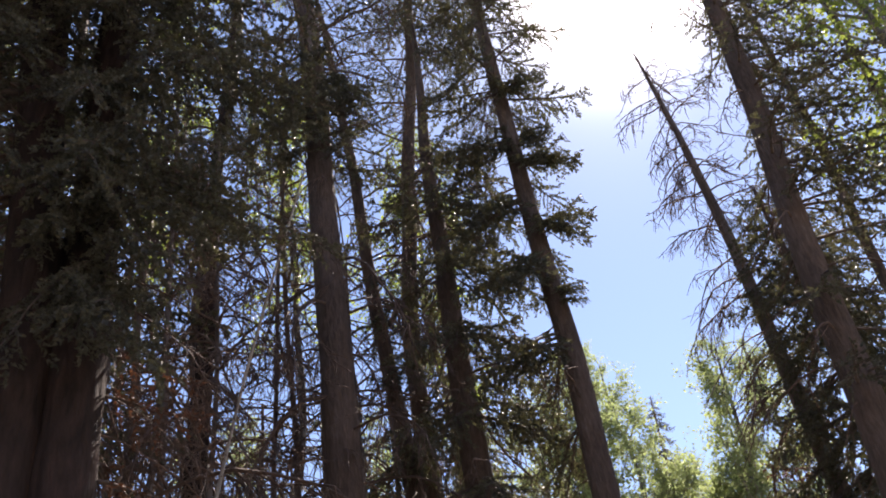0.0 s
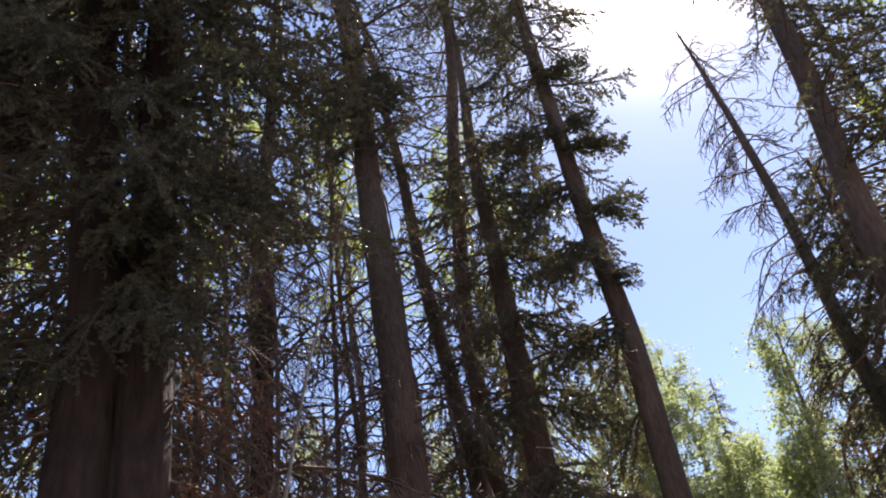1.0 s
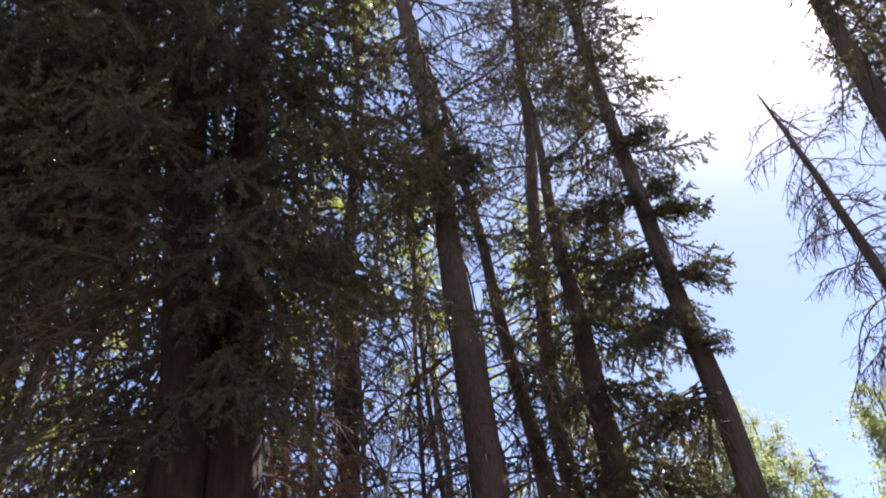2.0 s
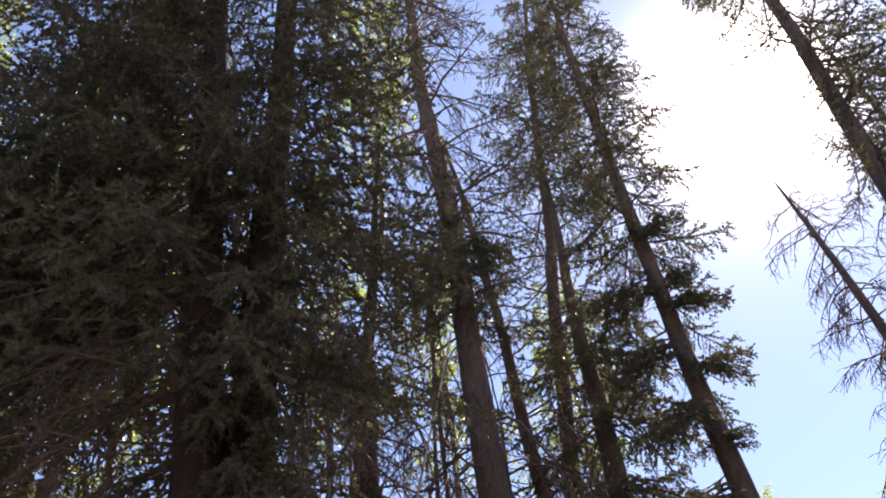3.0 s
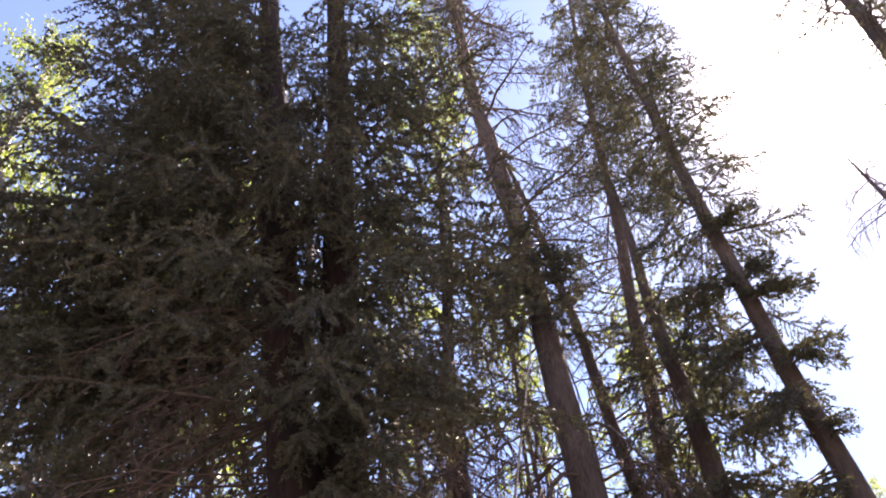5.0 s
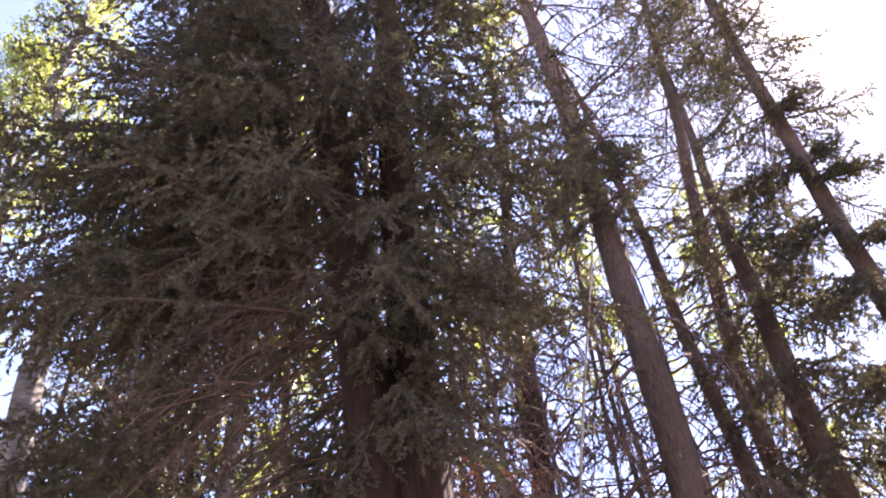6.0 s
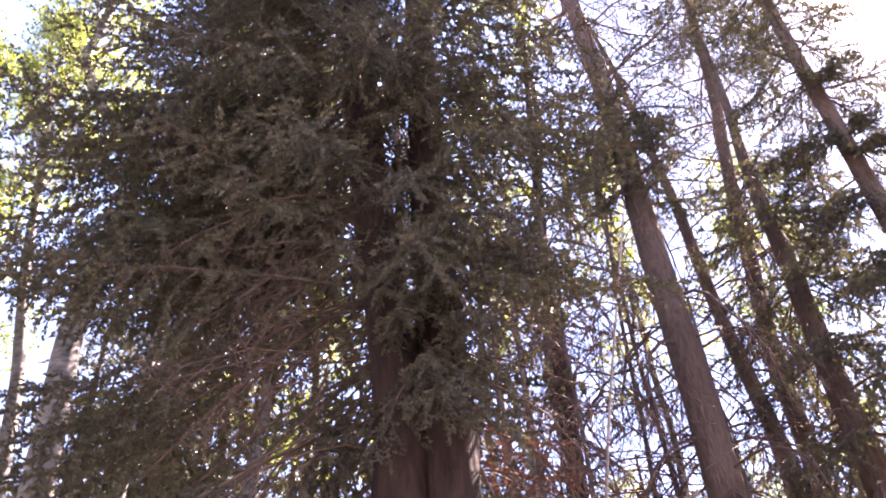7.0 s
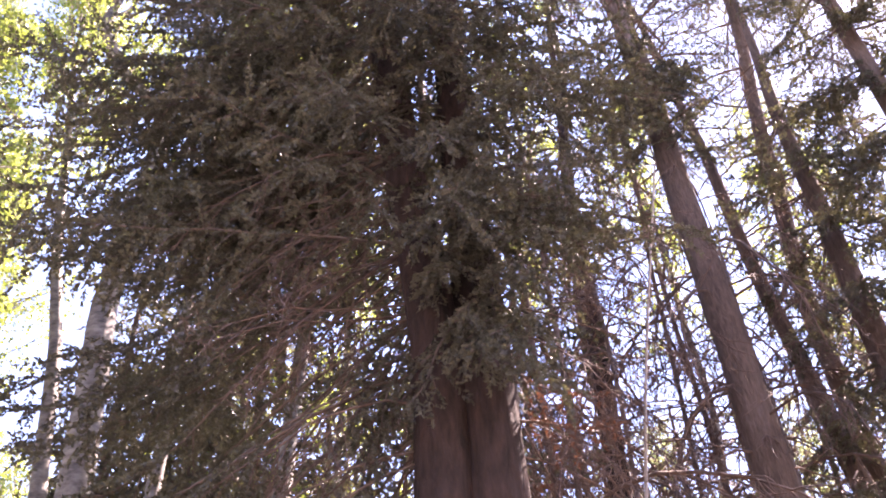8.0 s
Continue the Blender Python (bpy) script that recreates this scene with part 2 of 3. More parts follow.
# ---------------------------------------------------------------- branches
def spruce_branch(seed, length, brush, fullness=1.0, spread=0.36, leaf=None, bare=0.12, puff=0.0, stout=1.0):
    """A living bough: a limb with flat side twigs, all set with short needled shoots. It grows along +x."""
    rng = np.random.default_rng(seed)
    wood, green = Shape(), Shape()
    limb = bent(rng, (0, 0, 0), (1, 0, 0.05), length, 9, sag=0.32, wander=0.07, lift=0.55)
    wood.tube(limb, stout * np.linspace(0.013 + 0.005 * length, 0.004, len(limb)), 4)
    shoots_on(green, rng, limb, *brush, bare + 0.13)
    sides = int((9 * length + 4) * fullness)
    for k in range(sides):
        s = bare + (0.98 - bare) * (k + rng.random()) / sides
        p, t = along(limb, [s])
        flat = unit(np.cross(t[0], (0, 0, 1))) * (1 if k % 2 else -1)
        reach = (spread * length * (1 - s) ** 0.75 * min(1, (s + 0.12) * 2.2) + 0.10) * rng.uniform(0.55, 1.2)
        twig = bent(rng, p[0], t[0] * rng.uniform(0.5, 1.1) + flat + np.array((0, 0, rng.uniform(-0.5, 0.15) + puff * rng.normal())), reach, 4, sag=0.3, wander=0.13, lift=0.3)
        if k % 3 == 0:
            wood.tube(twig[:3], (0.006, 0.005, 0.003), 3)
        shoots_on(green, rng, twig, *brush, 0.1)
    return wood.mesh("branch", TWIG), green.mesh("needles", leaf or NEEDLES, smooth=False)


def dead_branch(seed, length, fine=1.0, sag=0.5, thick=1.0):
    """A bare dead limb with crooked twigs hanging off it."""
    rng = np.random.default_rng(seed)
    wood = Shape()
    limb = bent(rng, (0, 0, 0), (1, 0, 0.15), length, 7, sag=sag, wander=0.15, lift=0.1)
    wood.tube(limb, thick * np.linspace(0.010 + 0.004 * length, 0.004, len(limb)), 4)
    for k in range(int(7 * length * fine)):
        s = 0.2 + 0.8 * rng.random()
        p, t = along(limb, [s])
        flat = unit(np.cross(t[0], (0, 0, 1))) * rng.choice((-1, 1))
        reach = (0.42 * length * (1 - s) + 0.18) * rng.uniform(0.5, 1.2)
        twig = bent(rng, p[0], t[0] * rng.uniform(0.3, 1.1) + flat * rng.uniform(0.4, 1) + np.array((0, 0, rng.uniform(-0.7, 0.35))), reach, 4, sag=sag * 0.7, wander=0.24)
        wood.tube(twig, thick * np.linspace(0.007, 0.0036, len(twig)), 3)
        for j in range(int(reach * 8 * fine)):
            q, w = along(twig, [0.2 + 0.8 * rng.random()])
            sub = bent(rng, q[0], w[0] * 0.6 + rng.normal(0, 0.7, 3) + np.array((0, 0, -0.3)), rng.uniform(0.08, 0.26), 2, sag=0.3, wander=0.3)
            wood.tube(sub, thick * np.linspace(0.0048, 0.003, len(sub)), 3)
    return wood.mesh("dead_branch", DEAD_TWIG)


def aspen_bough(seed, length, leaves, size, leaf, loose=0.055):
    """A thin aspen limb with side twigs and many small round leaves that hang on them."""
    rng = np.random.default_rng(seed)
    wood, green = Shape(), Shape()
    limb = bent(rng, (0, 0, 0), (1, 0, 0.45), length, 6, sag=-0.15, wander=0.16)
    wood.tube(limb, np.linspace(0.012 + 0.008 * length, 0.004, len(limb)), 4)
    lines = [limb[3:]]
    for k in range(int(6 * length)):
        p, t = along(limb, [0.25 + 0.75 * rng.random()])
        twig = bent(rng, p[0], t[0] + rng.normal(0, 0.7, 3), rng.uniform(0.25, 0.6) * length ** 0.5, 3, sag=0.1, wander=0.25)
        wood.tube(twig, np.linspace(0.006, 0.002, len(twig)), 3)
        lines.append(twig)
    each = leaves // len(lines)
    for line in lines:
        p, _ = along(line, 0.15 + 0.85 * rng.random(each))
        p = p + rng.normal(0, loose, (each, 3))
        a = unit(rng.normal(size=(each, 3)) + np.array((0, 0, -0.8)))
        b = unit(np.cross(a, rng.normal(size=(each, 3))))
        s = size * rng.uniform(0.7, 1.2, (each, 1))
        n = np.cross(a, b)
        verts = np.stack([p, p + a * s * 0.45 + b * s * 0.5 + n * s * 0.08, p + a * s, p + a * s * 0.45 - b * s * 0.5 + n * s * 0.08], 1).reshape(-1, 3)
        i = np.arange(each)[:, None] * 4
        green.put(verts, np.concatenate([i, i + 1, i + 2, i + 3], 1))
    return wood.mesh("bough", ASPEN_TWIG), green.mesh("leaves", leaf, smooth=False)


# spacing and length of the shoots, half thickness, loose needles a shoot, their length and width
NEAR_BRUSH, BRUSH, FAR_BRUSH = (0.0125, 0.040, 0.0105, 1, 0.024, 0.009), (0.018, 0.052, 0.0125, 1, 0.028, 0.011), (0.055, 0.10, 0.024, 1, 0.05, 0.018)
NEAR_BOUGHS = [spruce_branch(10 + k, 0.9 + 0.45 * k, NEAR_BRUSH, 1.45, 0.34, None, 0.1, 0.45, 0.6) for k in range(5)]
BOUGHS = [spruce_branch(30 + k, 0.8 + 0.4 * k, BRUSH) for k in range(4)]
PAD_BRUSH = (0.015, 0.048, 0.0125, 1, 0.026, 0.010)
PAD_BOUGHS = [spruce_branch(150 + k, 0.6 + 0.4 * k, PAD_BRUSH, 1.75, 0.42, None, 0.1, 0.55) for k in range(3)]
THICK_BRUSH = (0.042, 0.10, 0.028, 1, 0.06, 0.026)
THICK_BOUGHS = [spruce_branch(56 + k, 1.2 + 0.5 * k, THICK_BRUSH, 0.95, 0.5, None, 0.08, 0.5) for k in range(2)]
FAR_BOUGHS = [spruce_branch(50 + k, 1.2 + 0.5 * k, FAR_BRUSH, 0.7, 0.45) for k in range(2)]
LOW_BOUGHS = [spruce_branch(20 + k, 2.0 + 0.5 * k, NEAR_BRUSH, 0.95, 0.34, None, 0.45, 0.2, 0.45) for k in range(2)]
DRY_BOUGHS = [spruce_branch(60 + k, 0.8 + 0.4 * k, BRUSH, 0.9, 0.36, BROWN_NEEDLES) for k in range(2)]
DEAD_BOUGHS = [dead_branch(70 + k, 0.9 + 0.3 * k, 0.72, 0.25 + 0.13 * k) for k in range(5)]
FINE_BOUGHS = [dead_branch(80 + k, 1.1 + 0.35 * k, 0.9, 0.4, 0.58) for k in range(3)]
SNAG_BOUGHS = [dead_branch(90 + k, 0.75 + 0.3 * k, 1.25, 0.38) for k in range(3)]
STOUT_BOUGHS = [dead_branch(180 + k, 1.1 + 0.4 * k, 0.85, 0.35, 1.45) for k in range(3)]
SPIRE_TWIGS = [dead_branch(190 + k, 0.48 + 0.14 * k, 1.3, 0.4, 0.9) for k in range(3)]
SNAG_LIMBS = [dead_branch(96 + k, 1.5 + 0.4 * k, 0.85, 0.75) for k in range(2)]
ASPEN_BOUGHS = [aspen_bough(110 + k, 1.0 + 0.4 * k, 240, 0.058, ASPEN_LEAVES) for k in range(3)]
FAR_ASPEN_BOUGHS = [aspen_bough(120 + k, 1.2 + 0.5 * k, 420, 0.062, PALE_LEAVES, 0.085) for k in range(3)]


# ---------------------------------------------------------------- trees
class Tree:
    """A thing at its base, with a trunk that follows a line; branches are hung on it as parts."""

    def __init__(self, name, base, lean, height, radius, bark, seed, label, category, group, wobble=0.05, rings=0.22, sides=14, rough=0.06, top=0.02, spine=()):
        self.rng = np.random.default_rng(seed)
        self.height, self.radius, self.top = height, radius, top
        self.base, self.lean, self.spine = np.array((*base, 0.0)), np.array((*lean, 0.0)), np.array(spine)
        self.phase, self.wobble = self.rng.uniform(0, 6.28, 4), wobble
        self.thing = tagged(new(name), label, category, group)
        self.thing.location = self.base
        z = np.concatenate([np.linspace(-0.3, height, max(8, int(height / rings)))])
        line = np.array([self.centre(h) - self.base for h in z])
        turn = np.arange(sides) * 2 * math.pi / sides
        verts = np.empty((len(z), sides, 3))
        for i, h in enumerate(z):
            r = self.girth(h)
            for k, a in enumerate(turn):
                n = noise.noise(Vector((math.cos(a) * 1.6 + seed * 3.1, math.sin(a) * 1.6, h * 1.1))) + 0.6 * noise.noise(Vector((math.cos(a) * 4 + seed, math.sin(a) * 4, h * 3.5)))
                verts[i, k] = line[i] + np.array((math.cos(a), math.sin(a), 0)) * r * (1 + rough * n)
        i, k = np.meshgrid(np.arange(len(z) - 1), np.arange(sides), indexing="ij")
        n = (k + 1) % sides
        shape = Shape()
        shape.put(verts.reshape(-1, 3), np.stack([i * sides + k, i * sides + n, (i + 1) * sides + n, (i + 1) * sides + k], -1).reshape(-1, 4))
        trunk = new("trunk", shape.mesh("trunk", bark))
        trunk.parent = self.thing

    def centre(self, h):
        w = self.wobble * min(1.0, max(h, 0) / 3)
        line = self.base + self.lean * h
        if len(self.spine):
            z, x, y = self.spine.T
            over = max(0.0, h - z[-1])
            line = np.array((np.interp(h, z, x) + self.lean[0] * over, np.interp(h, z, y) + self.lean[1] * over, 0.0))
        return line + np.array((w * math.sin(h * 0.55 + self.phase[0]) + 0.3 * w * math.sin(h * 1.7 + self.phase[1]), w * math.sin(h * 0.5 + self.phase[2]), h))

    def girth(self, h):
        part = min(max(h, 0) / self.height, 1)
        return (self.radius - self.top) * (1 - part) ** 0.75 + self.top + 0.35 * self.radius * math.exp(-max(h, 0) * 2.2)

    def hang(self, meshes, h, heading, tilt, size, names=("branch", "needles"), roll=0.0):
        """One branch at height h, that points to a compass heading (degrees, 0 is +x, 90 is +y), tilted up by tilt."""
        c = self.centre(h) - self.base
        way = np.array((math.cos(radians(heading)), math.sin(radians(heading)), 0))
        start = c + way * self.girth(h) * 0.7
        limb = new(names[0], meshes[0])
        limb.parent = self.thing
        limb.matrix_basis = Matrix.Translation(start) @ Euler((radians(roll), radians(-tilt), radians(heading))).to_matrix().to_4x4() @ Matrix.Scale(size, 4)
        for name, data in zip(names[1:], meshes[1:]):
            green = new(name, data)
            green.parent = limb

    def crown(self, kinds, low, high, count, reach, tilt=(-18, 8), heading=(0, 360), names=("branch", "needles"), whorl=0.48):
        """Boughs between two heights; reach gives their length at the crown's part 0 (low) to 1 (high)."""
        rng = self.rng
        for k in range(count):
            part = (k + rng.random()) / count
            h = low + (high - low) * part
            if names[1] == "needles" and high - low > 1.5:      # spruce boughs stand in whorls
                tier = math.floor(h / whorl)
                h = whorl * (tier + 0.35 + 0.3 * (h / whorl - tier))
            want = np.interp(part, np.linspace(0, 1, len(reach)), reach) * rng.uniform(0.72, 1.12)
            span = heading[1] - heading[0]
            turn = heading[0] + ((k * 137.5 + rng.uniform(-25, 25)) % span)
            pick = min(range(len(kinds)), key=lambda j: abs(kinds[j][2] - want) + 0.15 * rng.random())
            tilt_now = rng.uniform(*tilt) + 25 * max(0, part - 0.6)
            self.hang(kinds[pick][:2], h, turn, tilt_now, want / kinds[pick][2], names, rng.uniform(-15, 15))

    def dead(self, kinds, low, high, count, reach, tilt=(-25, 20), heading=(0, 360)):
        rng = self.rng
        for k in range(count):
            h = low + (high - low) * (k + rng.random()) / count
            j = rng.integers(len(kinds))
            span = heading[1] - heading[0]
            turn = heading[0] + ((k * 137.5 + rng.uniform(-40, 40)) % span)
            self.hang((kinds[j],), h, turn, rng.uniform(*tilt), rng.uniform(*reach), ("dead_branch",), rng.uniform(-30, 30))


NEAR_KINDS = [(*m, 0.9 + 0.45 * k) for k, m in enumerate(NEAR_BOUGHS)]
KINDS = [(*m, 0.8 + 0.4 * k) for k, m in enumerate(BOUGHS)]
PAD_KINDS = [(*m, 0.6 + 0.4 * k) for k, m in enumerate(PAD_BOUGHS)]
THICK_KINDS = [(*m, 1.2 + 0.5 * k) for k, m in enumerate(THICK_BOUGHS)]
FAR_KINDS = [(*m, 1.2 + 0.5 * k) for k, m in enumerate(FAR_BOUGHS)]
LOW_KINDS = [(*m, 2.0 + 0.5 * k) for k, m in enumerate(LOW_BOUGHS)]
DRY_KINDS = [(*m, 0.8 + 0.4 * k) for k, m in enumerate(DRY_BOUGHS)]
ASPEN_KINDS = [(*m, 1.0 + 0.4 * k) for k, m in enumerate(ASPEN_BOUGHS)]
FAR_ASPEN_KINDS = [(*m, 1.2 + 0.5 * k) for k, m in enumerate(FAR_ASPEN_BOUGHS)]
LEAFY = ("bough", "leaves")


def polar(az, d):
    """Ground place at d metres from the clearing's middle, az degrees left of +y."""
    return (-d * math.sin(radians(az)), d * math.cos(radians(az)))


# ---------------------------------------------------------------- ground
def forest_floor():
    bm = bmesh.new()
    edges = [0, 1, 2, 3, 4, 5, 6, 8, 10, 12, 15, 18, 22, 27, 33, 40, 55, 80, 150, 400, 1500, 4000]
    rows = []
    for r in edges:
        row = []
        for k in range(48):
            a = k * math.pi / 24
            x, y = r * math.cos(a), r * math.sin(a)
            z = 0.10 * noise.noise(Vector((x * 0.4, y * 0.4, 0))) + 0.05 * noise.noise(Vector((x * 1.5, y * 1.5, 3))) - 0.06
            row.append(bm.verts.new((x, y, z if r < 100 else -0.1)))
            if r == 0:
                row = row * 48
                break
        rows.append(row)
    for a, b in zip(rows, rows[1:]):
        for k in range(48):
            n = (k + 1) % 48
            bm.faces.new((a[0], b[k], b[n]) if a[0] is a[1] else (a[k], b[k], b[n], a[n]))
    for f in bm.faces:
        f.smooth = True
    data = bpy.data.meshes.new("ground")
    bm.to_mesh(data)
    bm.free()
    data.materials.append(ground_material())
    return tagged(new("ground", data), "unseen clearing floor with dry grass and fallen needles, paled to bounce light", "ground", kind="structure")


forest_floor()

SPRUCES, ASPENS = "spruces in the stand", "aspens in the stand"

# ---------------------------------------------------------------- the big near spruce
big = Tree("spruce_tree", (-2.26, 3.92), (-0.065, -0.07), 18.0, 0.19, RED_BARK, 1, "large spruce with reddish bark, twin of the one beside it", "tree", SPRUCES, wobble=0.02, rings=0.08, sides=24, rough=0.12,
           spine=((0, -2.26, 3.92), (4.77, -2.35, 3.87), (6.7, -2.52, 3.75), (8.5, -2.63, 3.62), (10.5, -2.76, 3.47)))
big.crown(NEAR_KINDS, 5.2, 12.0, 38, (2.4, 2.6, 2.1, 1.8, 1.6), tilt=(-22, 6), heading=(90, 270))
big.crown(NEAR_KINDS, 5.6, 10.5, 18, (2.6, 2.5, 1.9), tilt=(-18, 8), heading=(150, 250))
big.crown(NEAR_KINDS, 5.9, 8.6, 14, (3.3, 3.1, 2.5), tilt=(-14, 6), heading=(165, 222))
big.crown(NEAR_KINDS, 5.7, 9.5, 15, (1.5, 1.8, 1.6), tilt=(-32, -12), heading=(-115, -60))
big.crown(LOW_KINDS, 3.9, 6.0, 8, (2.2, 2.6), tilt=(-28, 2), heading=(160, 225))
big.crown(NEAR_KINDS, 8.4, 11.2, 9, (2.1, 1.8), tilt=(-12, 8), heading=(150, 225))
big.crown(NEAR_KINDS, 12.0, 17.6, 10, (1.8, 1.2, 0.5), tilt=(-15, 10))
big.crown(NEAR_KINDS, 6.6, 11.0, 14, (1.0, 1.2, 1.0), tilt=(-30, -8), heading=(-160, -30))
big.crown(NEAR_KINDS, 5.8, 8.0, 10, (0.5, 0.65), tilt=(-25, 5), heading=(-30, 70))
big.crown(NEAR_KINDS, 6.2, 11.0, 20, (2.9, 2.7, 2.1, 1.7), tilt=(-16, 4), heading=(160, 225))
big.crown(NEAR_KINDS, 4.5, 5.1, 6, (0.95, 1.0), tilt=(-48, -34), heading=(200, 240))
big.crown(NEAR_KINDS, 6.9, 8.1, 7, (3.4, 3.5), tilt=(-4, 10), heading=(168, 202))
big.crown(NEAR_KINDS, 9.4, 12.6, 20, (1.9, 1.8, 1.6), tilt=(-15, 6), heading=(120, 260))
big.crown(LOW_KINDS, 4.4, 6.4, 8, (3.1, 3.3), tilt=(-24, -4), heading=(166, 206))
big.dead(FINE_BOUGHS, 4.0, 6.6, 48, (0.8, 1.15), tilt=(-35, -5), heading=(115, 235))

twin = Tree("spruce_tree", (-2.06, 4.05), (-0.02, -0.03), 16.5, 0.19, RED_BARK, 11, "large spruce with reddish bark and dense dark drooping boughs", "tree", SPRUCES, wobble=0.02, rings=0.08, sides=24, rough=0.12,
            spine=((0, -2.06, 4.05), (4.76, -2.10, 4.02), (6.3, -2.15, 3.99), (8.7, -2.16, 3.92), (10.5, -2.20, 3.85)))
twin.crown(NEAR_KINDS, 6.4, 12.0, 24, (1.3, 1.5, 1.4, 1.2), tilt=(-14, 6), heading=(-90, 90))
twin.crown(NEAR_KINDS, 5.3, 6.4, 8, (0.9, 1.05), tilt=(-12, 4), heading=(-45, 75))
twin.crown(NEAR_KINDS, 4.5, 5.6, 12, (0.9, 1.0), tilt=(-20, -6), heading=(-85, -20))
twin.crown(NEAR_KINDS, 5.2, 8.4, 12, (1.4, 1.6), tilt=(-32, -15), heading=(-90, -30))
twin.crown(NEAR_KINDS, 4.8, 6.7, 14, (0.9, 1.1), tilt=(-40, -15), heading=(-90, -15))
twin.crown(NEAR_KINDS, 6.4, 9.6, 9, (1.5, 1.7, 1.4), tilt=(-12, 6), heading=(-40, 65))
twin.crown(NEAR_KINDS, 6.6, 9.0, 8, (0.7, 0.8), tilt=(-40, -15), heading=(-160, -100))
twin.crown(NEAR_KINDS, 6.2, 8.4, 7, (1.6, 1.8, 1.5), tilt=(-10, 4), heading=(-28, 45), whorl=0.8)
twin.crown(DRY_KINDS, 3.3, 4.6, 5, (0.6, 0.7), tilt=(-40, -10), heading=(-25, 70))
twin.crown(NEAR_KINDS, 12.0, 16.2, 10, (1.4, 1.0, 0.5), tilt=(-15, 10))
twin.crown(NEAR_KINDS, 6.6, 10.8, 22, (1.0, 1.2, 1.0), tilt=(-30, -8), heading=(-150, -20))
twin.crown(NEAR_KINDS, 6.4, 10.6, 16, (0.6, 0.7), tilt=(-30, 0), heading=(130, 250))
twin.crown(NEAR_KINDS, 8.8, 12.4, 12, (1.3, 1.3, 1.1), tilt=(-15, 6), heading=(-60, 90))
twin.crown(NEAR_KINDS, 7.2, 9.6, 8, (0.5, 0.6), tilt=(-35, -10), heading=(185, 235))
twin.dead(FINE_BOUGHS, 3.2, 6.0, 36, (0.5, 0.9), tilt=(-45, 0), heading=(0, 150))

young = Tree("spruce_tree", (-2.62, 6.05), (0.0, 0.0), 6.8, 0.045, SPRUCE_BARK, 12, "young thin dark spruce in the shade of the large ones", "tree", SPRUCES, rings=0.3, sides=9)
young.crown(KINDS, 3.2, 6.7, 11, (0.75, 0.65, 0.3), tilt=(-35, -5))
young.dead(FINE_BOUGHS, 2.6, 5.5, 14, (0.4, 0.7), tilt=(-40, 0))

# ---------------------------------------------------------------- straight tall spruce with a bare lower trunk
tall = Tree("spruce_tree", (-1.25, 8.40), (-0.034, -0.007), 27.0, 0.22, SPRUCE_BARK, 2, "tall straight spruce with bare trunk and dead lower branches", "tree", SPRUCES, wobble=0.03, rings=0.12, sides=20,
            spine=((0, -1.30, 8.42), (5.5, -1.42, 8.39), (8.0, -1.50, 8.34), (9.6, -1.56, 8.30), (12.4, -1.63, 8.28), (15.4, -1.80, 8.20), (20.4, -1.93, 8.17)))
tall.dead(DEAD_BOUGHS, 3.0, 22.0, 84, (0.6, 1.3), tilt=(-25, 15))
tall.dead(STOUT_BOUGHS, 11.5, 23.0, 66, (0.8, 1.2), tilt=(-15, 25))
tall.crown(KINDS, 10.0, 12.4, 12, (1.1, 1.3), tilt=(-20, 5))
tall.crown(PAD_KINDS, 9.9, 12.0, 20, (1.1, 0.9, 0.6), tilt=(-25, 0), heading=(-190, 10))
tall.crown(PAD_KINDS, 10.1, 11.6, 9, (0.8, 0.5), tilt=(-30, -8), heading=(-145, -40))
tall.crown(KINDS, 19.0, 26.5, 30, (1.6, 1.2, 0.4))

leaning = Tree("spruce_tree", (-0.30, 10.03), (-0.096, -0.011), 17.0, 0.15, SPRUCE_BARK, 3, "slender leaning spruce with dead twiggy branches", "tree", SPRUCES)
leaning.dead(DEAD_BOUGHS, 3.0, 9.0, 30, (0.6, 1.2))
leaning.dead(STOUT_BOUGHS, 8.0, 14.0, 20, (0.6, 0.9))
leaning.crown(KINDS, 11.0, 16.5, 24, (1.2, 1.0, 0.4))

rear = Tree("spruce_tree", (-0.95, 10.46), (0.10, 0.0), 24.0, 0.16, SPRUCE_BARK, 4, "slender spruce with sparse dry crown", "tree", SPRUCES,
            spine=((0, -0.95, 10.46), (6.5, -0.78, 10.46), (9.0, -0.73, 10.44), (13.8, -0.38, 10.42), (17.3, -0.10, 10.42), (20.7, 0.28, 10.42)))
rear.dead(DEAD_BOUGHS, 3.0, 12.0, 40, (0.6, 1.3))
rear.dead(STOUT_BOUGHS, 10.0, 18.0, 24, (0.6, 1.0))
rear.crown(KINDS, 10.0, 14.0, 14, (1.2, 1.3))
rear.crown(PAD_KINDS, 14.5, 23.5, 66, (1.4, 1.5, 1.1, 0.4), tilt=(-18, 6))

middle = Tree("spruce_tree", (-0.27, 9.50), (0.009, 0.0), 14.0, 0.24, SPRUCE_BARK, 5, "spruce with dense dark drooping middle branches", "tree", SPRUCES)
middle.crown(PAD_KINDS, 5.2, 10.8, 58, (1.3, 1.5, 1.2), tilt=(-26, -8), whorl=1.05)
middle.dead(DEAD_BOUGHS, 2.0, 12.0, 40, (0.6, 1.2))

